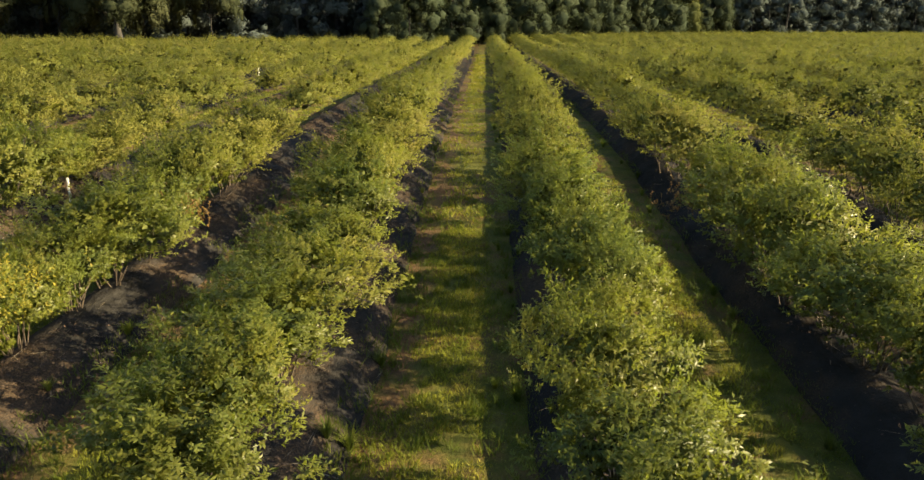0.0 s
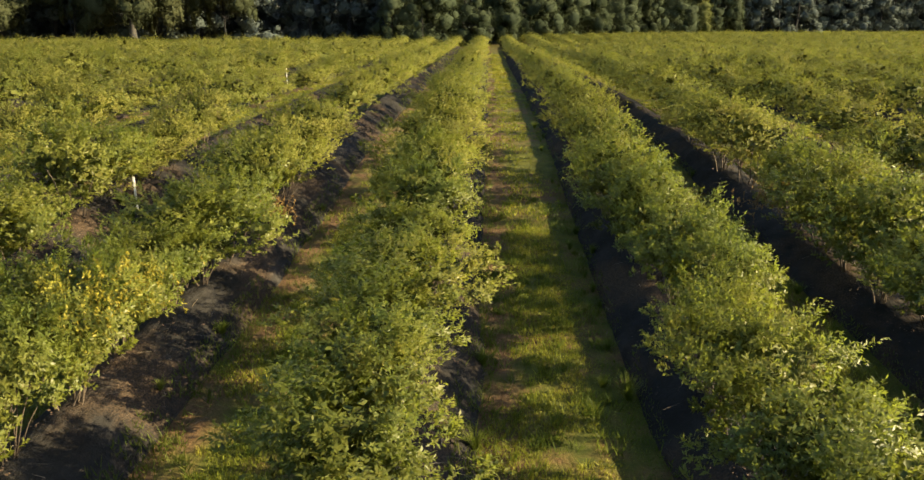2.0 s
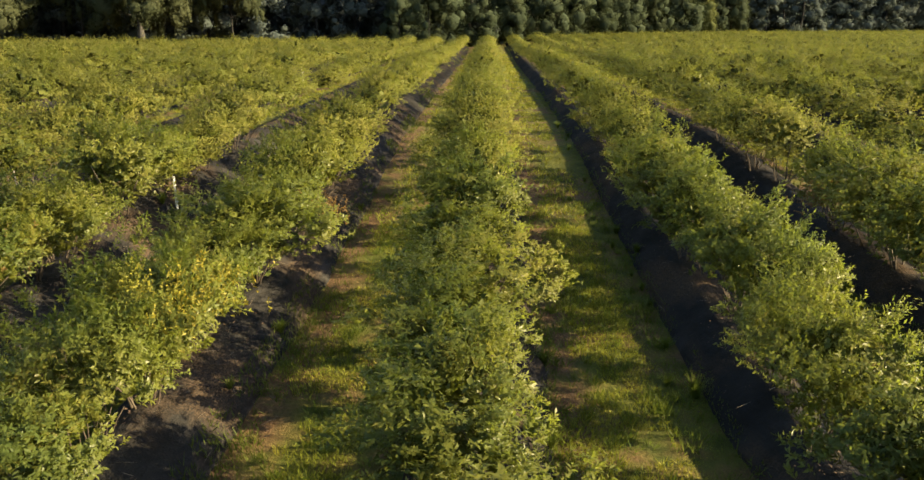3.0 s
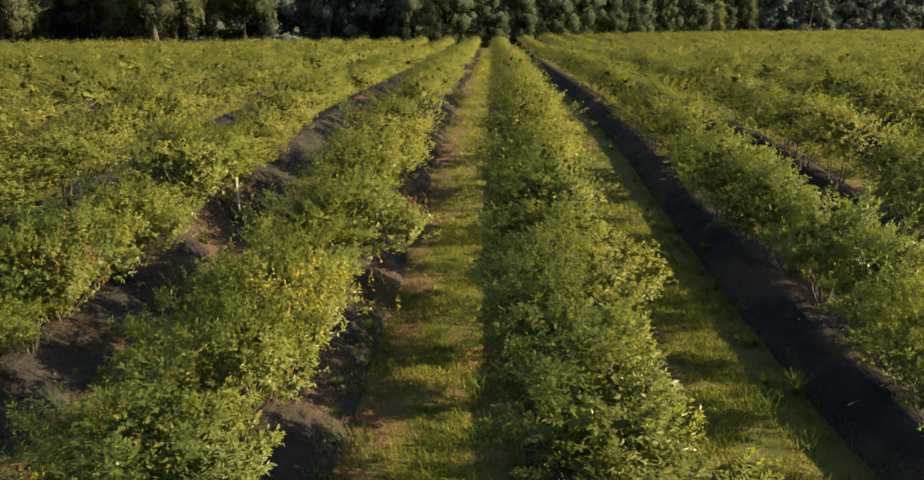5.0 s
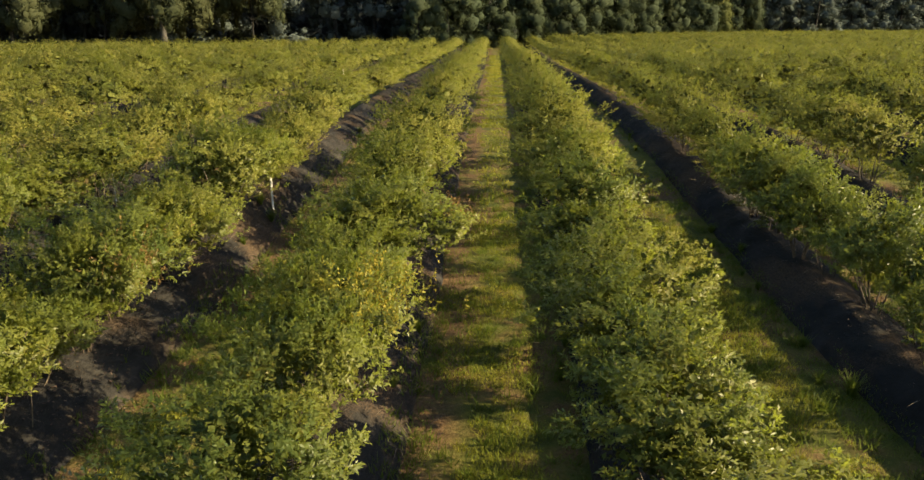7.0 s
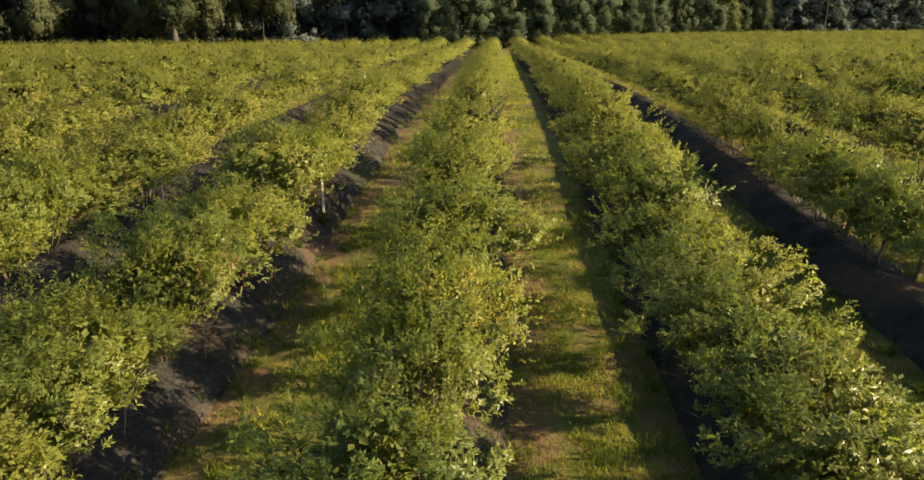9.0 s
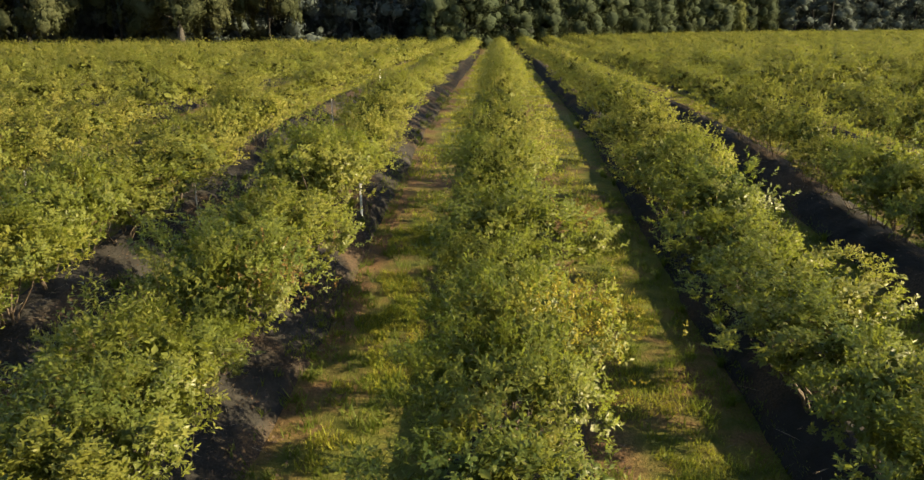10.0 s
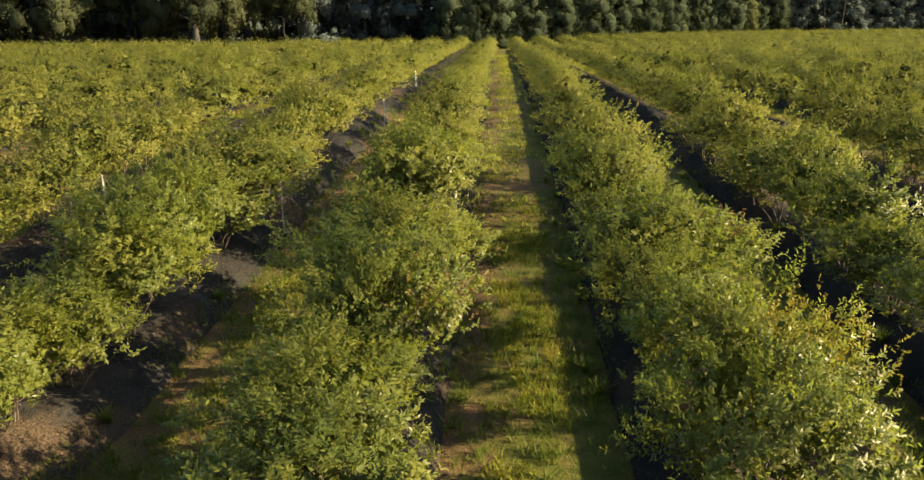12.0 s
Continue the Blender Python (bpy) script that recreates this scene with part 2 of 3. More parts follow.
# ---- ground ----
def ground():
    """One sheet to the horizon, with slight unevenness near the walk."""
    xs = [-2500, -800, -300, -120] + list(np.arange(-60, 50, 2.5)) + [80, 160, 400, 900, 2500]
    ys = [-2500, -600, -120, -30] + list(np.arange(-10, 60, 1.0)) + [62, 64, 66, 68, 70, 78, 90, 102, 140, 260, 600, 2500]
    v = [(x, y, float(lift(y)) + (noise.noise((x * 0.3, y * 0.3, 0.0)) * 0.03 if abs(x) < 55 and -8 < y < 58 else 0.0)) for y in ys for x in xs]
    w = len(xs)
    f = [(j * w + i, j * w + i + 1, (j + 1) * w + i + 1, (j + 1) * w + i) for j in range(len(ys) - 1) for i in range(w - 1)]
    ob = new("ground", mesh_of("ground", v, f, M_SOIL))
    return tagged(ob, "mown grass and sandy soil of a flat farm field", "ground", kind="structure")


ground()


def planting_bed(k):
    """The raised bed of one row under its black weed mat."""
    x0, end = row_x(k), field_edge(row_x(k))
    near = -6 <= k <= 3
    ys = list(np.arange(FIELD_NEAR, 20, 0.22 if near else 1.0)) + list(np.arange(20, 45, 0.8 if near else 2.5)) + list(np.arange(45, end, 5.0)) + [end]
    us = np.array([-1, -0.9, -0.76, -0.6, -0.42, -0.2, 0, 0.2, 0.42, 0.6, 0.76, 0.9, 1.0]) * BED_HALF
    us = np.where(us < 0, us * BED_LEFT / BED_HALF, us)
    v = []
    for y in ys:
        wob = noise.noise((k * 3.3, y * 0.6, 4.0)) * 0.12 + noise.noise((k * 3.3, y * 2.3, 6.0)) * 0.05
        for i, u in enumerate(us):
            rim = i in (0, len(us) - 1)
            v.append((x0 + u + wob * abs(u), y, float(lift(y)) + (-0.06 if rim else bed_height(u, y, k))))
    w = len(us)
    f = [(j * w + i, j * w + i + 1, (j + 1) * w + i + 1, (j + 1) * w + i) for j in range(len(ys) - 1) for i in range(w - 1)]
    me = mesh_of("planting_bed", v, f, M_FABRIC)
    me.polygons.foreach_set("use_smooth", np.ones(len(f), dtype=bool))
    return tagged(new("planting_bed", me), "raised planting bed under dusty black weed mat", "planting bed", "planting beds", "structure")


for k in range(ROWS_FROM, ROWS_TO + 1):
    planting_bed(k)


# ---- blueberry shrubs ----
def ball(level):
    """The corners and triangles of a round net, to be shaped into leafy lumps."""
    bm = bmesh.new()
    bmesh.ops.create_icosphere(bm, subdivisions=level, radius=1.0)
    v = np.array([q.co[:] for q in bm.verts])
    t = np.array([[q.index for q in f.verts] for f in bm.faces])
    bm.free()
    return v, t


LUMP = ball(1)
SOFT = (0.22, 0.95)                    # how far a leaf is lit by its bough and by itself, beside its crown


def shrub_foliage(seed, tips, shoots, per, leaf, wide, loose=0.33, floor=-1.0, hem=0.43):
    """The leaves of one shrub: branch tips over a vase-shaped crown, short shoots round each tip, leaves set round each shoot."""
    rng = np.random.default_rng(seed)
    half = np.array([0.68 + rng.uniform(-0.06, 0.10), 0.50 + rng.uniform(-0.06, 0.06), 0.45 + rng.uniform(-0.05, 0.06)])
    lobes = unit(rng.normal(size=(12, 3)) + [0, 0, 0.3])
    gain = rng.uniform(-0.50, 0.42, size=12)
    d = unit(rng.normal(size=(tips, 3)) + [0, 0, 0.05])
    d[:, 2] = np.where(d[:, 2] < floor, floor - 0.6 * (d[:, 2] - floor), d[:, 2])
    close = loose > 0.3
    r = np.where(rng.random(tips) < 0.22, rng.uniform(0.3, 0.75, tips), rng.uniform(0.72 if close else 0.62, 1.08 if close else 1.12, tips))
    r *= 1 + np.maximum(0, d @ lobes.T) ** 8 @ gain
    tip = np.array([0, 0, 0.86]) + d * half * r[:, None]
    low = np.clip((tip[:, 2:] - 0.3) / 0.45, 0, 1)
    tip[:, :2] *= 0.80 + 0.20 * low
    tip[:, 2] = np.maximum(tip[:, 2], hem + 0.14 * rng.random(tips) ** 2)
    tall = (rng.random(tips) < (0.14 if close else 0.16)) & (d[:, 2] > 0.2)
    tip[tall, 2] += rng.uniform(0.06, 0.22, tall.sum())
    n = tips * shoots
    i = np.repeat(np.arange(tips), shoots)
    spread = rng.uniform(0.045, 0.085, tips)
    p = tip[i] + rng.normal(size=(n, 3)) * spread[i][:, None] * [1, 1, 0.7]
    aim = unit(d * [1, 1, 0.4] + [0.1, 0, 0.75] + rng.normal(size=d.shape) * 0.25)
    way = unit(aim[i] + rng.normal(size=(n, 3)) * 0.30)
    long = rng.uniform(0.06, 0.14, n) * (1 + 0.8 * tall[i])
    j = np.repeat(np.arange(n), per)
    f = np.tile(np.linspace(0, 1, per), n)
    base = p[j] + way[j] * (long[j] * f)[:, None]
    turn = rng.normal(size=base.shape)
    out = unit(turn - (turn * way[j]).sum(1)[:, None] * way[j])
    along = out + way[j] * rng.uniform(0.4, 1.7, len(base))[:, None]
    crown = unit((base - [0, 0, 0.78]) / half ** 2)
    up = way[j] * 0.2 + crown * (0.55 if loose > 0.3 else 0.9) + np.array([0.0, 0, 0.25]) + rng.normal(size=base.shape) * loose
    up = unit(up)
    along = along - (along * up).sum(1)[:, None] * up * (0.5 if loose > 0.3 else 0.9)
    s = rng.uniform(0.7, 1.25, len(base))
    v, t = leaves(base, along, up, leaf * s, wide * s)
    bough = unit(base - tip[i][j] + d[i][j] * 0.05)
    shade = unit(crown * (0.14 if loose > 0.3 else 0.40) + bough * SOFT[0] + np.array([0, 0, 0.16 if loose > 0.3 else 0.30]) + unit(up) * (SOFT[1] if loose > 0.3 else 0.25) + rng.normal(size=up.shape) * (0.0 if loose > 0.3 else 0.15))
    return v, t, np.repeat(shade, 4, axis=0), (half, lobes, gain)


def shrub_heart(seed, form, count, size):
    """The dense inside of a crown: leaves packed at all angles, coloured dark for shade."""
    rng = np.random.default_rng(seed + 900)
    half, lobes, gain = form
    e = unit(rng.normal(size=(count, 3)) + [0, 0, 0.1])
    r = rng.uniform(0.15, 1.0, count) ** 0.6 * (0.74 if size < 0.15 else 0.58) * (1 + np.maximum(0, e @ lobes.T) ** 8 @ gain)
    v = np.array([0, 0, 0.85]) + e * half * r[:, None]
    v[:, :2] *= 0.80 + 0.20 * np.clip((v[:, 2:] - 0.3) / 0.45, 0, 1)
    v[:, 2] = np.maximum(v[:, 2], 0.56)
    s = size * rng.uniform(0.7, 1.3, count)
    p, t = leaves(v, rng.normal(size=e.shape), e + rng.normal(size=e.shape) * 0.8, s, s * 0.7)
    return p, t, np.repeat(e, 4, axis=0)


def shrub_cane(rng, sides=4):
    """One bare cane that leans out from the root."""
    a, reach, high = rng.uniform(0, 2 * math.pi), rng.uniform(0.12, 0.42), rng.uniform(0.55, 1.0)
    f = np.linspace(0, 1, 5)
    pts = np.stack([math.cos(a) * (0.07 + reach * f ** 1.4), math.sin(a) * (0.07 + reach * f ** 1.4), -0.05 + high * f], 1)
    pts[1:-1] += rng.normal(size=(3, 3)) * 0.02
    return tube(pts, np.linspace(0.012, 0.004, 5), sides)


def shrub_masters(first, count, tips, shoots, per, leaf, wide, canes, material):
    made = []
    for s in range(first, first + count):
        rng = np.random.default_rng(s + 500)
        v, t, nv, form = shrub_foliage(s, tips, shoots, per, leaf, wide, hem=0.43 if per > 7 else 0.34)
        fo = tri_mesh("foliage", v, t, material, normals=nv)
        made.append((fo, tri_mesh("inner_foliage", *shrub_heart(s, form, 360 if per > 10 else 220, 0.075 if per > 10 else 0.095)[:2], M_INNER_SHADED), [tri_mesh("cane", *shrub_cane(rng), M_CANE, True) for _ in range(canes)]))
    return made


FINE = shrub_masters(11, 10, 78, 13, 12, 0.046, 0.0165, 11, M_LEAF)
CLOSE = shrub_masters(31, 8, 78, 11, 10, 0.046, 0.0190, 8, M_LEAF)
PLAIN = shrub_masters(51, 8, 66, 8, 7, 0.046, 0.0235, 5, M_LEAF_FAR)
SPACING = 0.95
# rows whose plants stand unevenly near the walk, up to 15.5 m
SET_OUT = {
    0: (15.07, 14.41, 13.27, 12.32, 11.75, 10.47, 9.85, 8.7, 7.79, 6.7, 5.7, 4.8, 3.9, 3.0, 2.0, 1.0, 0.0, -1.0, -2.0, -3.0),
    -1: (15.36, 14.63, 13.9, 12.72, 12.0, 10.73, 9.49, 8.03, 6.85, 5.6, 4.75, 3.8, 2.9, 1.9, 1.0, 0.0, -1.0, -2.0, -3.0),
    -2: (14.85, 14.0, 13.2, 12.4, 11.8, 10.12, 9.31, 8.46, 7.35, 6.2, 5.3, 4.4, 3.5, 2.5, 1.5, 0.5, -0.5, -1.5, -2.5),
    -3: (14.93, 14.2, 13.4, 12.56, 11.75, 9.94, 9.21, 8.03, 7.25, 6.45, 5.7, 5.0, 4.3, 3.5, 2.5, 1.5, 0.5, -0.5, -1.5, -2.5),
}
SIZES = {(-3, 9.94): (0.95, 1.06), (-3, 9.21): (1.0, 1.0), (-3, 11.75): (1.15, 1.12), (-2, 9.31): (1.15, 1.08), (-2, 6.2): (0.84, 0.98), (-2, 5.3): (0.92, 1.0), (-2, 4.4): (0.86, 0.95), (0, 6.7): (1.1, 1.0), (0, 5.7): (1.15, 1.0), (-1, 5.6): (1.0, 1.04), (-1, 4.75): (0.98, 1.0), (-1, 3.8): (0.95, 0.95), (0, 4.8): (1.2, 1.1), (0, 3.9): (1.2, 1.12), (0, 3.0): (1.2, 1.12),
         (-3, 6.45): (0.9, 0.88), (-3, 5.7): (1.02, 0.88), (-3, 5.0): (1.08, 0.86), (-3, 4.3): (1.08, 0.86)}   # shrubs that stand out: width, height
WIDTH = {0: 0.86, -1: 1.08, -2: 0.98, -3: 0.98}           # rows of slighter shrubs
SHIFT = {1: -0.02, -1: -0.14, 0: 0.07, -2: -0.03, -3: 0.05, -4: 0.06}
NUDGE = {(0, 7.79): 0.12, (0, 6.7): 0.10, (0, 5.7): -0.25, (0, 4.8): -0.2, (-2, 6.2): -0.12, (-2, 5.3): -0.08}      # shrubs that stand out of line
BARE = {1: ((12.8, 14.0),), 2: ((15.7, 16.6),), -3: ((18.7, 19.8), (24.3, 25.7)), -2: ((18.2, 19.0),)}


def plants():
    """Every planting place: row, x, y, turn, width, height."""
    rng = np.random.default_rng(5)
    for k in range(ROWS_FROM, ROWS_TO + 1):
        x0 = row_x(k)
        near = SET_OUT.get(k, ())
        start = 16.1 if near else FIELD_NEAR + (k * 0.37) % SPACING
        ys = list(near) + list(np.arange(start, field_edge(x0), SPACING))
        for y in ys:
            j = rng.random(6)
            if any(a < y < b for a, b in BARE.get(k, ())) or (j[5] < 0.025 and y > 17):
                continue
            if abs(x0 + 4.2) > 18 + 0.85 * max(y, 0):
                continue
            slack = 0.08 if y < 17 and near else 0.24
            turn = radians((j[2] - 0.5) * 70) + (math.pi if j[2] * 10 % 1 < 0.5 else 0.0)
            grow = SIZES.get((k, y), (1.0, 1.1) if k == 1 and y < 10 else (1.3, 1.0) if k == -4 and 10.5 < y < 12.6 else (1.12, 1.04) if k < -3 else (1.0 if y < 11 else 1.16, 1.03 if y < 11 else 1.08) if k > 0 else (1.0, 1.0))
            slight = 1.0 + (WIDTH.get(k, 1.0) - 1.0) * float(np.interp(y, (10.0, 14.0) if k == 0 else (8.5, 12.5), (1.0, 0.15)))
            yield k, x0 + 0.02 + SHIFT.get(k, 0.0) + NUDGE.get((k, y), 0.0) + (j[0] - 0.5) * 0.22, y + (j[1] - 0.5) * slack, turn, (0.86 + 0.36 * j[3]) * slight * grow[0] * float(np.interp(y, (9, 14), (1.0, 1.10))), (0.78 + 0.32 * j[4]) * grow[1] * (0.9 if y < 4.6 else 1.0) * float(np.interp(y, (9, 14, 40, 65), (1.0, 1.07, 1.04, 0.87)))


ALL = sorted(plants(), key=lambda p: max(0.0, abs(p[1] + 4.4) - 2.8) ** 2 * 0.55 + (p[2] - 4.5) ** 2 + (25 if p[2] < 2.6 else 0))
shrub_rng = random.Random(3)
SHRUBS = []
for n, (k, x, y, a, w, h) in enumerate(ALL[:300]):
    fo, heart, canes = shrub_rng.choice(FINE if n < 46 else CLOSE if n < 118 else PLAIN)
    bush = new("blueberry_shrub")
    SHRUBS.append(bush)
    tagged(bush, "leafy yellow-green blueberry shrub on the mat-covered bed", "shrub", "blueberry shrubs in rows")
    bush.matrix_basis = pose(x, y, float(lift(y)) + min(bed_height(x - row_x(k), y, k), 0.30) - 0.03) @ Euler((0, 0, a)).to_matrix().to_4x4() @ Matrix.Diagonal((w, w, h, 1))
    part("foliage", fo, bush)
    part("inner_foliage", heart, bush, "dense inner leaves with the crown's shade in their dark colour")
    for c in canes:
        part("cane", c, bush)


def shrub_mass(name, places, first, count, tips, shoots, per, leaf, wide, floor, heart):
    """The rows further off, joined: the leaves, and the dense insides of the crowns."""
    forms = []
    for seed in range(first, first + count):
        v, t, nv, form = shrub_foliage(seed, tips, shoots, per, leaf, wide, 0.2, floor, 0.34)
        forms.append(((v, t, nv), shrub_heart(seed, form, *heart)))
    rng = np.random.default_rng(first)
    leafy, hearts = ([], [], [], [0]), ([], [], [], [0])
    for k, x, y, a, w, h in places:
        c, s = math.cos(a) * w, math.sin(a) * w
        for (v, t, nv), (vs, ts, ns, off) in zip(forms[rng.integers(count)], (leafy, hearts)):
            q = np.empty_like(v)
            q[:, 0] = v[:, 0] * c - v[:, 1] * s + x
            q[:, 1] = v[:, 0] * s + v[:, 1] * c + y
            q[:, 2] = v[:, 2] * h + 0.28 + float(lift(y))
            m = np.empty_like(nv)
            m[:, 0] = (nv[:, 0] * c - nv[:, 1] * s) / w
            m[:, 1] = (nv[:, 0] * s + nv[:, 1] * c) / w
            m[:, 2] = nv[:, 2]
            vs.append(q)
            ns.append(m)
            ts.append(t + off[0])
            off[0] += len(v)
    for (vs, ts, ns, _), material, kind in ((leafy, M_LEAF_FAR, ""), (hearts, M_INNER_SHADED, "inner_")):
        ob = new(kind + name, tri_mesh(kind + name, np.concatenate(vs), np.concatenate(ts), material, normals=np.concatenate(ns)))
        tagged(ob, "long rows of yellow-green blueberry shrubs" if not kind else "dense insides of the blueberry shrub rows with shade in their dark colour", "shrub rows", kind="stuff")


MIDDLE = [p for p in ALL[300:] if p[2] < 36]
FAR = [p for p in ALL[300:] if 36 <= p[2] < 62]
FARTHEST = [p for p in ALL[300:] if p[2] >= 62]
shrub_mass("shrub_rows", MIDDLE, 71, 8, 64, 5, 6, 0.045, 0.027, -0.5, (70, 0.15))
shrub_mass("distant_shrub_rows", FAR, 91, 8, 92, 1, 5, 0.075, 0.055, -0.1, (44, 0.18))
shrub_mass("distant_shrub_rows", FARTHEST, 111, 8, 84, 1, 2, 0.110, 0.085, 0.0, (30, 0.20))


def turned_shoots(x, y, z, reach, count, material, seed, label):
    """Shoots of another colour on the shrub that stands nearest."""
    bush = min(SHRUBS, key=lambda b: (b.matrix_basis.translation - Vector((x, y, 0.4))).length)
    rng = np.random.default_rng(seed)
    foot = rng.normal(size=(count // 9, 3)) * reach * [0.55, 0.55, 0.35]
    way = unit(rng.normal(size=foot.shape) * 0.45 + [0.1, 0, 0.9])
    i = np.repeat(np.arange(len(foot)), 9)
    base = foot[i] + way[i] * (np.tile(np.linspace(0, 1, 9), len(foot)) * 0.13)[:, None]
    along = rng.normal(size=base.shape) + way[i] * 0.9
    s = rng.uniform(0.026, 0.042, len(base))
    ob = part("new_growth", tri_mesh("new_growth", *leaves(base, along, way[i] + rng.normal(size=base.shape) * 0.5, s, s * 0.48), material), bush, label)
    ob.matrix_parent_inverse = bush.matrix_basis.inverted()
    ob.location = (x, y, z)
    tagged(ob, kind="stuff")


turned_shoots(-5.45, 5.95, 1.42, 0.40, 1000, M_YELLOW, 41, "golden-yellow shoot tips")
turned_shoots(-5.35, 6.6, 1.36, 0.34, 500, M_YELLOW, 42, "golden-yellow shoot tips")
turned_shoots(-4.95, 9.8, 1.22, 0.22, 420, M_RUST, 43, "reddish young shoot tips")
turned_shoots(1.55, 10.6, 1.25, 0.30, 500, M_RUST, 44, "reddish young shoot tips")
turned_shoots(-8.05, 7.3, 1.28, 0.34, 500, M_RUST, 45, "brownish thinning shoot tips")


# ---- grass in the lanes ----
def grass(name, count, y0, y1, tall, wide, seed):
    rng = np.random.default_rng(seed)
    lane = rng.integers(-6, 3, count) + 0.5
    x = ROW_X + PITCH_X * lane + rng.uniform(-0.94, 0.94, count)
    y = y0 + (y1 - y0) * rng.random(count)
    keep = np.array([noise.noise((a * 1.1, b * 1.1, 9.0)) + 0.55 * noise.noise((a * 4.0, b * 4.0, 2.0)) for a, b in zip(x, y)]) > np.where(lane < -2, np.where((y < 7.5) & (lane > -3), 0.06, -0.10), -0.20) + np.maximum(0, np.abs(x - ROW_X - PITCH_X * lane) - 0.7) * 2.2 + np.maximum(0, 0.42 - (x - ROW_X - PITCH_X * (lane - 0.5) - 0.76)) * 1.9
    x, y = x[keep], y[keep]
    n = len(x)
    h = tall * rng.uniform(0.5, 1.3, n) * np.interp(x - ROW_X - PITCH_X * lane[keep], (0.3, 0.6), (1.0, 0.3))
    a = rng.uniform(0, 2 * math.pi, n)
    lean = rng.normal(size=(n, 2)) * 0.45
    z = lift(y) - 0.01
    side = np.stack([np.cos(a), np.sin(a), np.zeros(n)], 1) * (wide * rng.uniform(0.7, 1.3, n))[:, None]
    foot = np.stack([x, y, z], 1)
    tip = foot + np.stack([lean[:, 0] * h, lean[:, 1] * h, h], 1)
    v = np.stack([foot - side, foot + side, tip], 1).reshape(-1, 3)
    t = np.arange(3 * n).reshape(-1, 3)
    return tagged(new(name, tri_mesh(name, v, t, M_GRASS)), "short mown grass with straw in the lane", "grass", kind="stuff")


grass("grass", 320000, 3.5, 13.0, 0.066, 0.0065, 21)
grass("grass", 110000, 13.0, 44.0, 0.085, 0.014, 22)
grass("grass", 60000, 44.0, 78.0, 0.10, 0.030, 23)


def edge_grass(count, seed):
    """Longer grass that creeps over the feet of the beds in patches."""
    rng = np.random.default_rng(seed)
    k = rng.integers(-6, 3, count)
    side = rng.choice((-1, 1), count)
    u = np.where(side < 0, -rng.uniform(0.42, 0.72, count), rng.uniform(0.50, 0.92, count))
    y = 3.5 + 30 * rng.random(count) ** 1.4
    keep = np.array([noise.noise((a * 2.85 + np.sign(b), c * 0.9, 7.0)) + 0.4 * noise.noise((b * 6, c * 5, 3.0)) for a, b, c in zip(k, u, y)]) > np.where(u < 0, -0.20, -0.06)
    k, u, y = k[keep], u[keep], y[keep]
    n = len(k)
    z = np.array([max(0.0, bed_height(float(b), float(c), int(a))) if abs(b) < BED_HALF else 0.0 for a, b, c in zip(k, u, y)]) - 0.01 + lift(y)
    h = rng.uniform(0.03, 0.11, n) * np.where(u < 0, 0.5, 1.0)
    a = rng.uniform(0, 6.283, n)
    side = np.stack([np.cos(a), np.sin(a), np.zeros(n)], 1) * rng.uniform(0.004, 0.008, n)[:, None]
    foot = np.stack([ROW_X + PITCH_X * k + u, y, z], 1)
    lean = rng.normal(size=(n, 2)) * 0.5
    tip = foot + np.stack([lean[:, 0] * h, lean[:, 1] * h, h], 1)
    v = np.stack([foot - side, foot + side, tip], 1).reshape(-1, 3)
    return tagged(new("edge_grass", tri_mesh("edge_grass", v, np.arange(3 * n).reshape(-1, 3), M_WEED)), "longer green grass creeping over the beds' edges", "grass", kind="stuff")


edge_grass(140000, 61)


# ---- weeds and litter on the beds ----
def tuft_mesh(seed, blades, reach):
    """Arching blades from one foot."""
    rng = np.random.default_rng(seed)
    out = []
    for _ in range(blades):
        a, lean, h = rng.uniform(0, 6.283), rng.uniform(0.15, 0.9), reach * rng.uniform(0.6, 1.1)
        w = rng.uniform(0.0022, 0.0048)
        f = np.array([0, 0.4, 0.75, 1.0])
        px, pz = lean * h * f ** 1.6 + rng.uniform(0, 0.03), h * (f - 0.35 * lean * f ** 2.2)
        mid = np.stack([np.cos(a) * px, np.sin(a) * px, pz - 0.01], 1)
        side = np.array([-math.sin(a), math.cos(a), 0]) * w
        k = np.array([1, 0.9, 0.6, 0.05])[:, None]
        v = np.concatenate([mid - side * k, mid + side * k])
        out.append((v, np.array([(i, i + 4, i + 5) for i in range(3)] + [(i, i + 5, i + 1) for i in range(3)])))
    return tri_mesh("weed_tuft", *join(out), M_WEED)


TUFTS = [tuft_mesh(301 + i, 80 + 12 * i, 0.17 + 0.025 * i) for i in range(5)]


def weed_tuft(x, y, z, kind, size):
    ob = new("weed_tuft", TUFTS[kind])
    ob.matrix_basis = pose(x, y, z + float(lift(y)), 0, 0, 97 * kind + 31 * x) @ Matrix.Diagonal((size, size, size, 1))
    return tagged(ob, "fresh green tuft of weed grass at the bed's edge", "weed", "weed tufts")


weed_rng = random.Random(8)
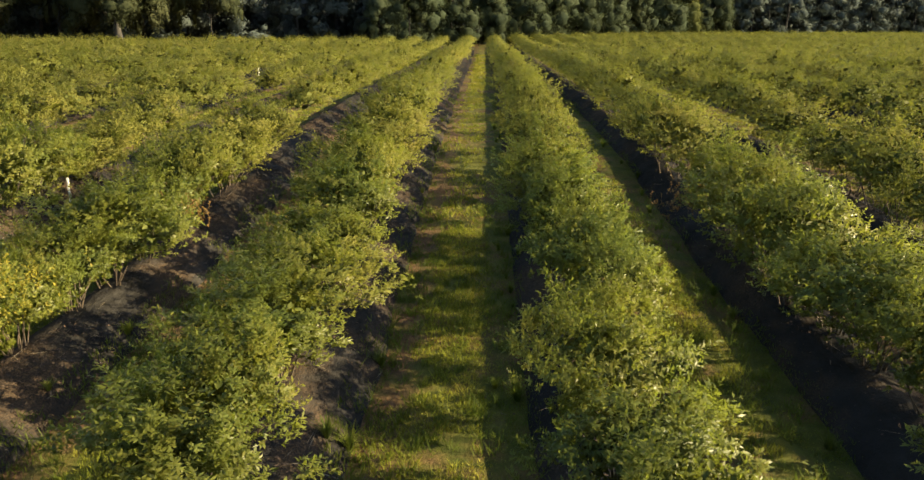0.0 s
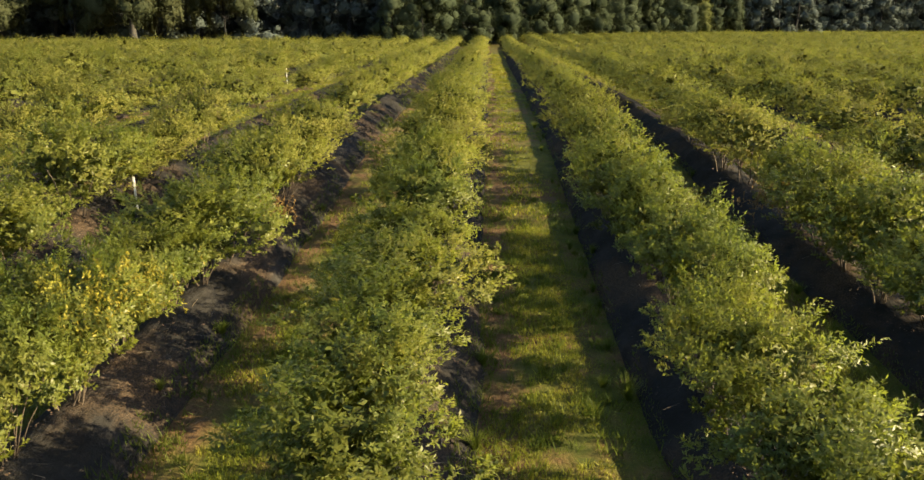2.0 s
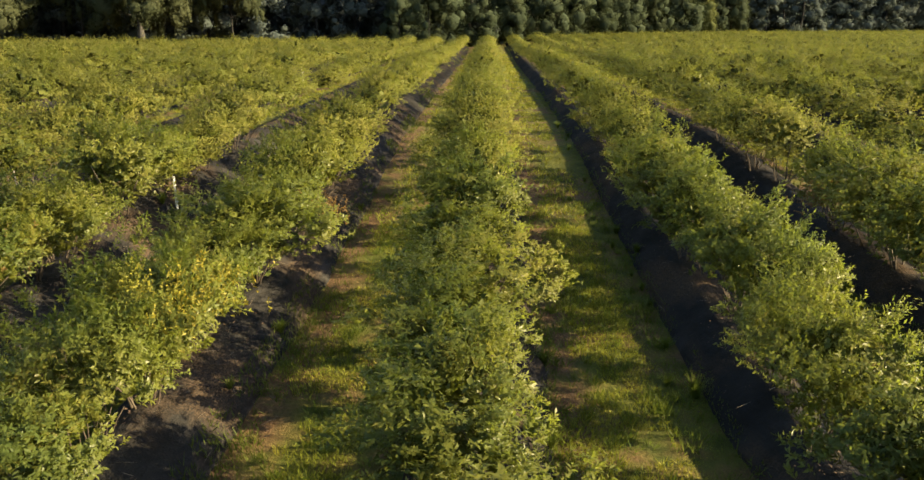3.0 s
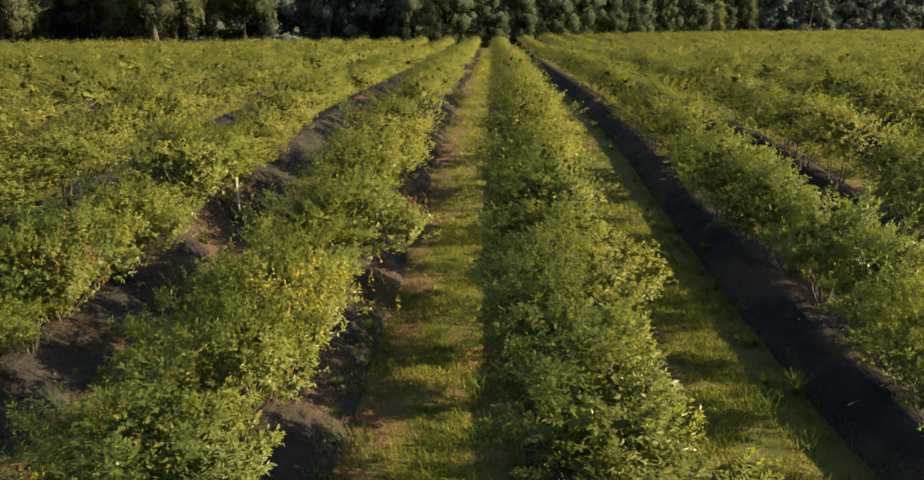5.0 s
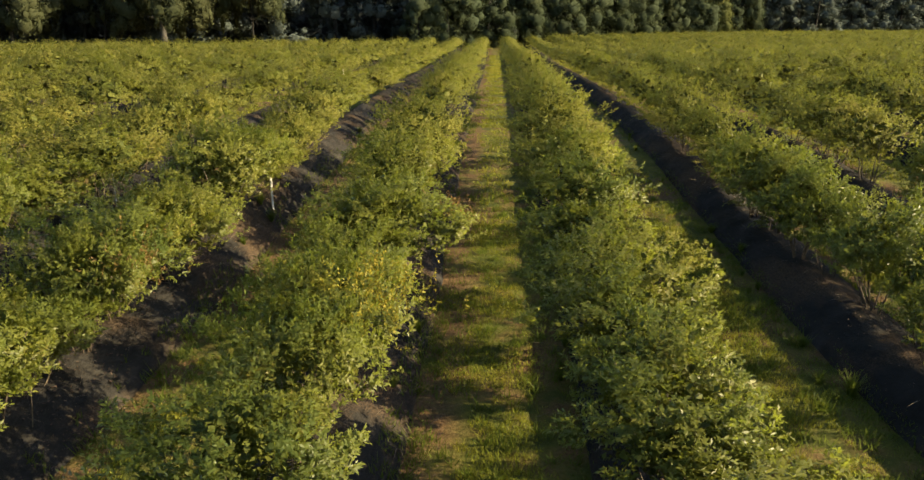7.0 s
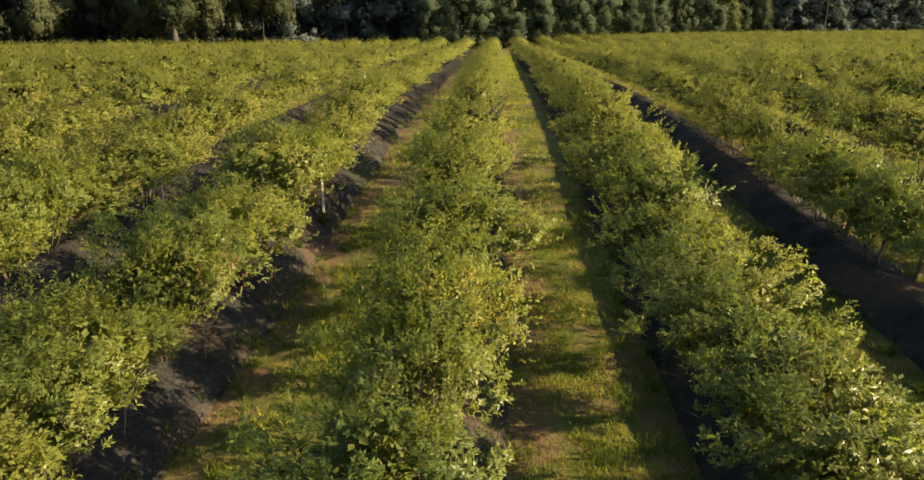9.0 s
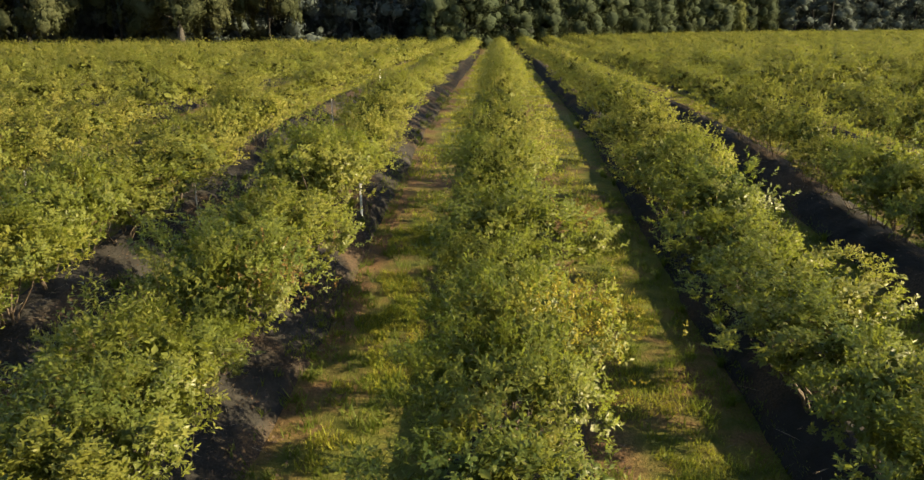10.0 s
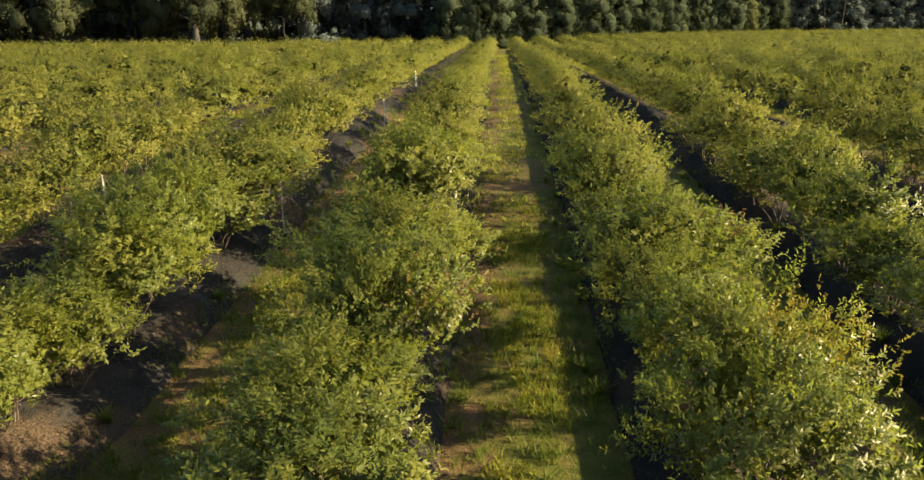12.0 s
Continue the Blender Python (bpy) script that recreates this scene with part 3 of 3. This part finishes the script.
for wx, wy, size in ((-8.14, 12.35, 1.2), (-8.35, 12.5, 1.1), (-0.83, 7.25, 1.25), (-3.45, 9.0, 1.1), (-3.35, 12.6, 1.1), (-0.65, 11.5, 1.0), (-3.6, 8.3, 1.0), (-1.05, 7.5, 0.9), (-2.35, 6.2, 1.2), (-2.3, 7.9, 0.9), (-6.55, 8.0, 1.1), (-6.5, 10.4, 1.0)):
    k = round((wx - ROW_X) / PITCH_X)
    weed_tuft(wx, wy, max(0.0, bed_height(wx - row_x(k), wy, k)), weed_rng.randrange(5), size)
for k in range(-5, 3):
    for _ in range(18):
        wy = weed_rng.uniform(4.0, 24.0)
        wu = weed_rng.choice((-1, -1, 1)) * weed_rng.uniform(0.50, 0.76)
        weed_tuft(row_x(k) + wu, wy, max(0.0, bed_height(wu, wy, k)), weed_rng.randrange(5), weed_rng.uniform(0.5, 1.05))


def litter(count):
    """Bark chips and dead leaves strewn over the mats and the lanes' edges."""
    rng = np.random.default_rng(77)
    k = rng.integers(-6, 3, count)
    u = np.clip(rng.normal(0.35, 0.42, count), -0.95, 1.0)
    y = 2.5 + 22 * rng.random(count) ** 1.3
    keep = np.array([noise.noise((a * 2.85 + b, c * 0.7, 5.0)) for a, b, c in zip(k, u, y)]) > -0.05
    k, u, y = k[keep], u[keep], y[keep]
    z = np.array([max(0.0, bed_height(float(b), float(c), int(a))) if abs(b) < BED_HALF else 0.0 for a, b, c in zip(k, u, y)]) + 0.012 + lift(y)
    base = np.stack([ROW_X + PITCH_X * k + u, y, z], 1)
    along = rng.normal(size=base.shape) * [1, 1, 0.25]
    up = np.array([0, 0, 1.0]) + rng.normal(size=base.shape) * 0.3
    s = rng.uniform(0.015, 0.045, len(base))
    v, t = leaves(base, along, up, s, s * 0.5, 0.1)
    return tagged(new("litter", tri_mesh("litter", v, t, M_LITTER)), "brown bark chips and dead leaves strewn on the beds", "litter", kind="stuff")


litter(44000)


def straw(count):
    """Dry stalks and prunings that lie about the beds and the lanes' edges."""
    rng = np.random.default_rng(83)
    k = rng.integers(-5, 3, count)
    u = np.clip(rng.normal(0.1, 0.45, count), -0.8, 1.0)
    y = 3.0 + 15 * rng.random(count) ** 1.3
    z = np.array([max(0.0, bed_height(float(b), float(c), int(a))) for a, b, c in zip(k, u, y)]) + lift(y) + 0.015
    base = np.stack([ROW_X + PITCH_X * k + u, y, z], 1)
    along = rng.normal(size=base.shape) * [1, 1, 0.12]
    s = rng.uniform(0.08, 0.34, count)
    v, t = leaves(base, along, np.array([0, 0, 1.0]) + rng.normal(size=base.shape) * 0.2, s, rng.uniform(0.004, 0.008, count), 0.3)
    return tagged(new("straw", tri_mesh("straw", v, t, M_STRAW)), "pale dry stalks and prunings strewn on the beds", "straw", kind="stuff")


straw(1700)


def lane_tufts(count):
    """Uneven tufts that the mower left in the lanes."""
    rng = np.random.default_rng(91)
    pieces = []
    for _ in range(count):
        k, y = rng.integers(-6, 3), rng.uniform(4.0, 15.0)
        x = ROW_X + PITCH_X * (k + 0.5) + rng.uniform(-0.8, 0.8)
        n = rng.integers(10, 26)
        a, h = rng.uniform(0, 6.283, n), rng.uniform(0.06, 0.17, n)
        foot = np.stack([x + rng.normal(size=n) * 0.04, y + rng.normal(size=n) * 0.04, np.full(n, float(lift(y)) - 0.01)], 1)
        side = np.stack([np.cos(a), np.sin(a), np.zeros(n)], 1) * rng.uniform(0.004, 0.007, n)[:, None]
        lean = rng.normal(size=(n, 2)) * 0.5
        tip = foot + np.stack([lean[:, 0] * h, lean[:, 1] * h, h], 1)
        pieces.append((np.stack([foot - side, foot + side, tip], 1).reshape(-1, 3), np.arange(3 * n).reshape(-1, 3)))
    return tagged(new("lane_tufts", tri_mesh("lane_tufts", *join(pieces), M_WEED)), "uneven green tufts in the mown lanes", "grass", kind="stuff")


lane_tufts(3200)


# ---- trees at the field's end ----
def leafy_lumps(rng, c, size, per, leaf, droop, full=(0.58, 0.90)):
    """Irregular leafy masses: a dark inside each, and leaves that lie over it like shingles. c: (n,3) middles; size: (n,3) half widths."""
    n = len(c)
    e, net = LUMP
    lump = c[:, None] + e[None] * size[:, None] * rng.uniform(*full, (n, len(e), 1))
    middle = c.mean(0)
    inner = lump.reshape(-1, 3), (net[None] + (np.arange(n) * len(e))[:, None, None]).reshape(-1, 3)
    soft = unit(unit((inner[0] - middle) * [1, 1, 0.5]) * 0.5 + np.tile(e, (n, 1)) * 0.4)
    many = np.maximum(24, (per * size[:, 0] * size[:, 2]).astype(int))
    i = np.repeat(np.arange(n), many)
    away = unit(rng.normal(size=(len(i), 3)) + [0, 0, 0.15])
    base = c[i] + away * size[i] * rng.uniform(0.55, 1.32, len(i))[:, None]
    base[:, 2] = np.maximum(base[:, 2], 0.1)
    along = np.cross(away, rng.normal(size=away.shape)) + [0, 0, -droop]
    s = rng.uniform(0.6, 1.4, len(i)) * leaf
    fol = leaves(base, along, away + rng.normal(size=away.shape) * 0.45, s, s * 0.62)
    shade = unit(away * 0.40 + unit((c[i] - middle) * [1, 1, 0.5]) * 0.35 + rng.normal(size=away.shape) * 0.40 + [0, -0.15, 0.1])
    return fol, np.repeat(shade, 4, axis=0), (*inner, soft)


def trunk_mesh(rng, high, thick, lean, limbs, material):
    """A flared trunk with limbs."""
    f = np.linspace(0, 1, 8)
    bend = np.cumsum(rng.normal(size=(8, 2)) * 0.10, axis=0) + f[:, None] * lean
    line = np.stack([bend[:, 0], bend[:, 1], -0.3 + high * f], 1)
    wood = [tube(line, thick * (1 - 0.65 * f) * np.array([1.7, 1.15, 1, 1, 1, 1, 1, 1]), 10)]
    for _ in range(limbs):
        i = rng.integers(3, 8)
        a, up, length = rng.uniform(0, 6.283), rng.uniform(0.0, 0.7), rng.uniform(2.5, 4.5)
        q = np.linspace(0, 1, 6)
        pts = line[i] + np.stack([np.cos(a) * length * q, np.sin(a) * length * q, length * (up * q - 0.35 * q * q)], 1)
        pts[1:] += rng.normal(size=(5, 3)) * 0.12
        wood.append(tube(pts, np.linspace(thick * 0.32, thick * 0.06, 6), 6))
    return tri_mesh("trunk", *join(wood), material, True)


def oak(seed, spread, clear, thick, bark):
    """A spreading oak hung with moss: drooping masses round a clear trunk."""
    rng = np.random.default_rng(seed)
    n = 96
    a, r = rng.uniform(0, 6.283, n), spread * np.sqrt(rng.uniform(0.12, 1, n))
    low = clear + rng.uniform(0, 1.8, n) - 0.9 * (r / spread) ** 2
    z = low + rng.random(n) ** 1.2 * (9.5 - 3.5 * (r / spread) ** 2) + 0.8
    c = np.stack([np.cos(a) * r, np.sin(a) * r, z], 1)
    size = np.stack([rng.uniform(0.6, 1.25, n), rng.uniform(0.6, 1.25, n), rng.uniform(0.7, 1.35, n)], 1)
    hang = int(n * 0.6)
    drape = c[:hang] + rng.normal(size=(hang, 3)) * [0.6, 0.6, 0.1] - [0, 0, 1.1]
    drape[:, 2] = np.maximum(drape[:, 2], 1.5)
    thin = np.stack([rng.uniform(0.2, 0.38, hang), rng.uniform(0.2, 0.38, hang), rng.uniform(0.7, 1.3, hang)], 1)
    fol, shade, (iv, it, soft) = leafy_lumps(rng, np.concatenate([c, drape]), np.concatenate([size, thin]), 210, 0.19, 0.9)
    return trunk_mesh(rng, 8.0, thick, np.array([-0.6, 0.0]), 9, bark), tri_mesh("crown", *fol, M_MOSS, normals=shade), tri_mesh("inner_crown", iv, it, M_MOSS, normals=soft)


def wall_tree(seed, wide, high, material):
    """A tree leafy down to the ground, with a tapering top."""
    rng = np.random.default_rng(seed)
    n = int(64 * wide * high / 18)
    f = rng.random(n) ** 0.85
    a = rng.uniform(0, 6.283, n)
    r = wide * (1.05 - 0.55 * f) * (1 - 0.35 * np.exp(-8 * f)) * np.sqrt(rng.uniform(0.25, 1, n)) * (1 + 0.35 * np.sin(3 * a + seed + 2.5 * f))
    c = np.stack([np.cos(a) * r, np.sin(a) * r, 0.5 + high * f], 1)
    big = rng.uniform(0.6, 1.45, n)
    size = np.stack([big * rng.uniform(0.85, 1.2, n), big * rng.uniform(0.85, 1.2, n), big * rng.uniform(0.8, 1.25, n)], 1)
    fol, shade, (iv, it, soft) = leafy_lumps(rng, c, size * 0.9, 150, 0.19, 0.4)
    return trunk_mesh(rng, high * 0.8, 0.17, np.array([0.0, 0.0]), 3, M_STEM), tri_mesh("crown", *fol, material, normals=shade), tri_mesh("inner_crown", iv, it, material, normals=soft)


def dark_tree(seed, wide, high):
    """A tree of the wood's shade: loose masses to the top, haze in their colour."""
    rng = np.random.default_rng(seed)
    n = 70
    f = rng.random(n) ** 1.25
    a, r = rng.uniform(0, 6.283, n), wide * (1.0 - 0.6 * f) * np.sqrt(rng.uniform(0.1, 1, n))
    c = np.stack([np.cos(a) * r, np.sin(a) * r, 0.6 + high * f], 1)
    big = rng.uniform(0.5, 1.2, n)
    fol, shade, (iv, it, soft) = leafy_lumps(rng, c, np.stack([big, big, big * 0.8], 1), 150, 0.26, 0.3)
    return trunk_mesh(rng, high * 0.9, 0.2, np.array([0.0, 0.0]), 4, M_STEM), tri_mesh("crown", *fol, M_HAZY_TREE, normals=shade), tri_mesh("inner_crown", iv, it, M_HAZY_TREE, normals=soft)


OAKS = [oak(201, 4.6, 2.2, 0.40, M_BARK), oak(202, 4.2, 2.2, 0.30, M_STEM), oak(203, 3.4, 3.8, 0.10, M_STEM)]
WALLS = [wall_tree(221 + i, 2.9 + 0.4 * i, 8.5 + i, M_TREE) for i in range(5)]
GOLD = wall_tree(231, 2.0, 9.0, M_GOLD)
DARK = [dark_tree(241 + i, 2.6 + 0.4 * i, 13.0 + i) for i in range(4)]


def tree(kind, x, y, size, turn, label):
    ob = new("tree")
    tagged(ob, label, "tree", "trees along the field's end")
    ob.matrix_basis = pose(x, y, float(lift(y)), 0, 0, turn) @ Matrix.Diagonal((size, size, size, 1))
    part("trunk", kind[0], ob)
    part("crown", kind[1], ob)
    part("inner_crown", kind[2], ob)
    return ob


tree_rng = random.Random(17)
u = tree_rng.uniform
MOSSY = "broad moss-hung oak with a pale trunk at the field's end"
for kind, x, y, size, turn in ((0, -37.1, 77.0, 1.0, 20), (1, -49.6, 72.6, 0.95, 140), (2, -30.4, 84.5, 1.0, 70), (2, -45.0, 80.5, 1.15, 200), (1, -57.5, 71.0, 1.0, 10), (0, -66.0, 70.0, 1.0, 90), (1, -76.0, 67.0, 1.0, 250)):
    tree(OAKS[kind], x, y, size, turn, MOSSY)
LEAFY = "dense grey-green tree leafy down to the ground"
for kind, x, back, size in ((0, -13.2, 3.5, 0.62), (2, -9.8, 5.0, 0.95), (1, -5.4, 6.5, 1.0), (1, -0.6, 3.0, 0.72), (3, 3.4, 6.0, 1.0), (2, 7.6, 4.5, 1.05), (4, 12.6, 6.0, 1.0), (1, 17.0, 4.0, 1.1), (3, 21.6, 5.5, 1.05), (2, 26.4, 4.0, 1.15), (0, 30.0, 6.0, 1.2), (0, 36.2, 6.0, 0.95), (1, 40.4, 5.0, 1.0)):
    tree(WALLS[kind], x, field_edge(x) + back, size, u(0, 360), LEAFY)
tree(GOLD, 32.6, field_edge(32.6) + 3.2, 1.1, 40, "slender tree wrapped in golden-green vines at the field's end")
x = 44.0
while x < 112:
    tree(tree_rng.choice(DARK), x, field_edge(x) + u(4, 9), u(0.9, 1.2), u(0, 360), "tall dark tree at the field's end, haze put in its leaf colour")
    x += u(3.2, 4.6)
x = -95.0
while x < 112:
    tree(tree_rng.choice(DARK), x + u(-1, 1), field_edge(x) + 14 + u(-2, 3), u(1.0, 1.3), u(0, 360), "dark tree in the wood behind the field, haze put in its leaf colour")
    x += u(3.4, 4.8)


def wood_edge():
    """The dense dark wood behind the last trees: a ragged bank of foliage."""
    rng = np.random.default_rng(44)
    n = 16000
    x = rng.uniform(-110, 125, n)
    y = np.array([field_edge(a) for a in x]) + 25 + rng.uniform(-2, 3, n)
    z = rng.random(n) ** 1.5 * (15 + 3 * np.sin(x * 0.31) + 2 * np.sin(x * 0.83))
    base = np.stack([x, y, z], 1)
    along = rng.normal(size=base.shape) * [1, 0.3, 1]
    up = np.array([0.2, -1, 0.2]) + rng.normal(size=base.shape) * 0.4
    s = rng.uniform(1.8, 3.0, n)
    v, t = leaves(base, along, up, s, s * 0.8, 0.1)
    return tagged(new("distant_wood", tri_mesh("distant_wood", v, t, M_HAZY_WOOD)), "dark dense wood behind the field, distance haze put in its colour", "wood", kind="stuff")


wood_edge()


# ---- posts ----
def post(x, y, foot, top, wide, material, label):
    """A square stake with a chamfered head."""
    bm = bmesh.new()
    bmesh.ops.create_cube(bm, size=1.0)
    bmesh.ops.scale(bm, vec=(wide, wide, top - foot + 0.3), verts=bm.verts)
    bmesh.ops.bevel(bm, geom=bm.edges[:], offset=wide * 0.16, segments=1, affect="EDGES")
    bmesh.ops.translate(bm, vec=(0, 0, (top - foot - 0.3) / 2), verts=bm.verts)
    me = bpy.data.meshes.new("post")
    bm.to_mesh(me)
    bm.free()
    me.materials.append(material)
    ob = new("post", me)
    ob.matrix_basis = pose(x, y, foot, 1.5, -1.0, 20)
    return tagged(ob, label, "post", "stakes in the beds")


WHITE = "white-painted wooden stake at the bed's edge among the shrubs"
GREY = "thin weathered pale grey stake at the bed's edge"
post(-8.22, 12.75, 0.50, 1.03, 0.036, M_POST, WHITE)
post(-10.95, 12.75, 0.46, 1.09, 0.022, M_TUBE, GREY)
post(-13.73, 12.67, 0.44, 1.18, 0.026, M_TUBE, GREY)
post(-11.14, 34.4, 0.70, 1.42, 0.048, M_POST, WHITE)
post(-10.80, 22.8, 0.72, 1.34, 0.026, M_TUBE, GREY)


# ---- dead canes ----
def dead_cane(points, thick, label):
    """A dry leafless cane with one side twig."""
    p = [np.array(q, dtype=float) for q in points]
    f = np.linspace(0, 1, 7)[:, None]
    line = p[0] + (p[1] - p[0]) * f + np.array([0.02, 0.01, 0.03]) * np.sin(f * math.pi)
    ob = new("dead_cane", tri_mesh("dead_cane", *tube(line - line[0], np.linspace(thick, thick * 0.6, 7), 6), M_STRAW, True))
    ob.location = line[0]
    twig = np.stack([line[4], line[4] + (p[1] - p[0]) * 0.12 + [0.05, 0.03, 0.03], line[4] + (p[1] - p[0]) * 0.22 + [0.12, 0.05, 0.05]]) - line[0]
    part("twig", tri_mesh("twig", *tube(twig, [thick * 0.5, thick * 0.4, thick * 0.2], 4), M_STRAW, True), ob)
    return tagged(ob, label, "dead cane", "dry canes among the shrubs")


dead_cane(((-11.45, 6.2, 0.12), (-11.72, 7.9, 0.36)), 0.010, "long pale dry cane lying along the bed's edge")
dead_cane(((-8.66, 6.38, 0.22), (-8.40, 6.52, 0.74)), 0.005, "short pale dry cane standing in the bed")
dead_cane(((-8.38, 5.85, 0.25), (-8.22, 5.64, 0.95)), 0.005, "short pale dry cane standing in the bed")
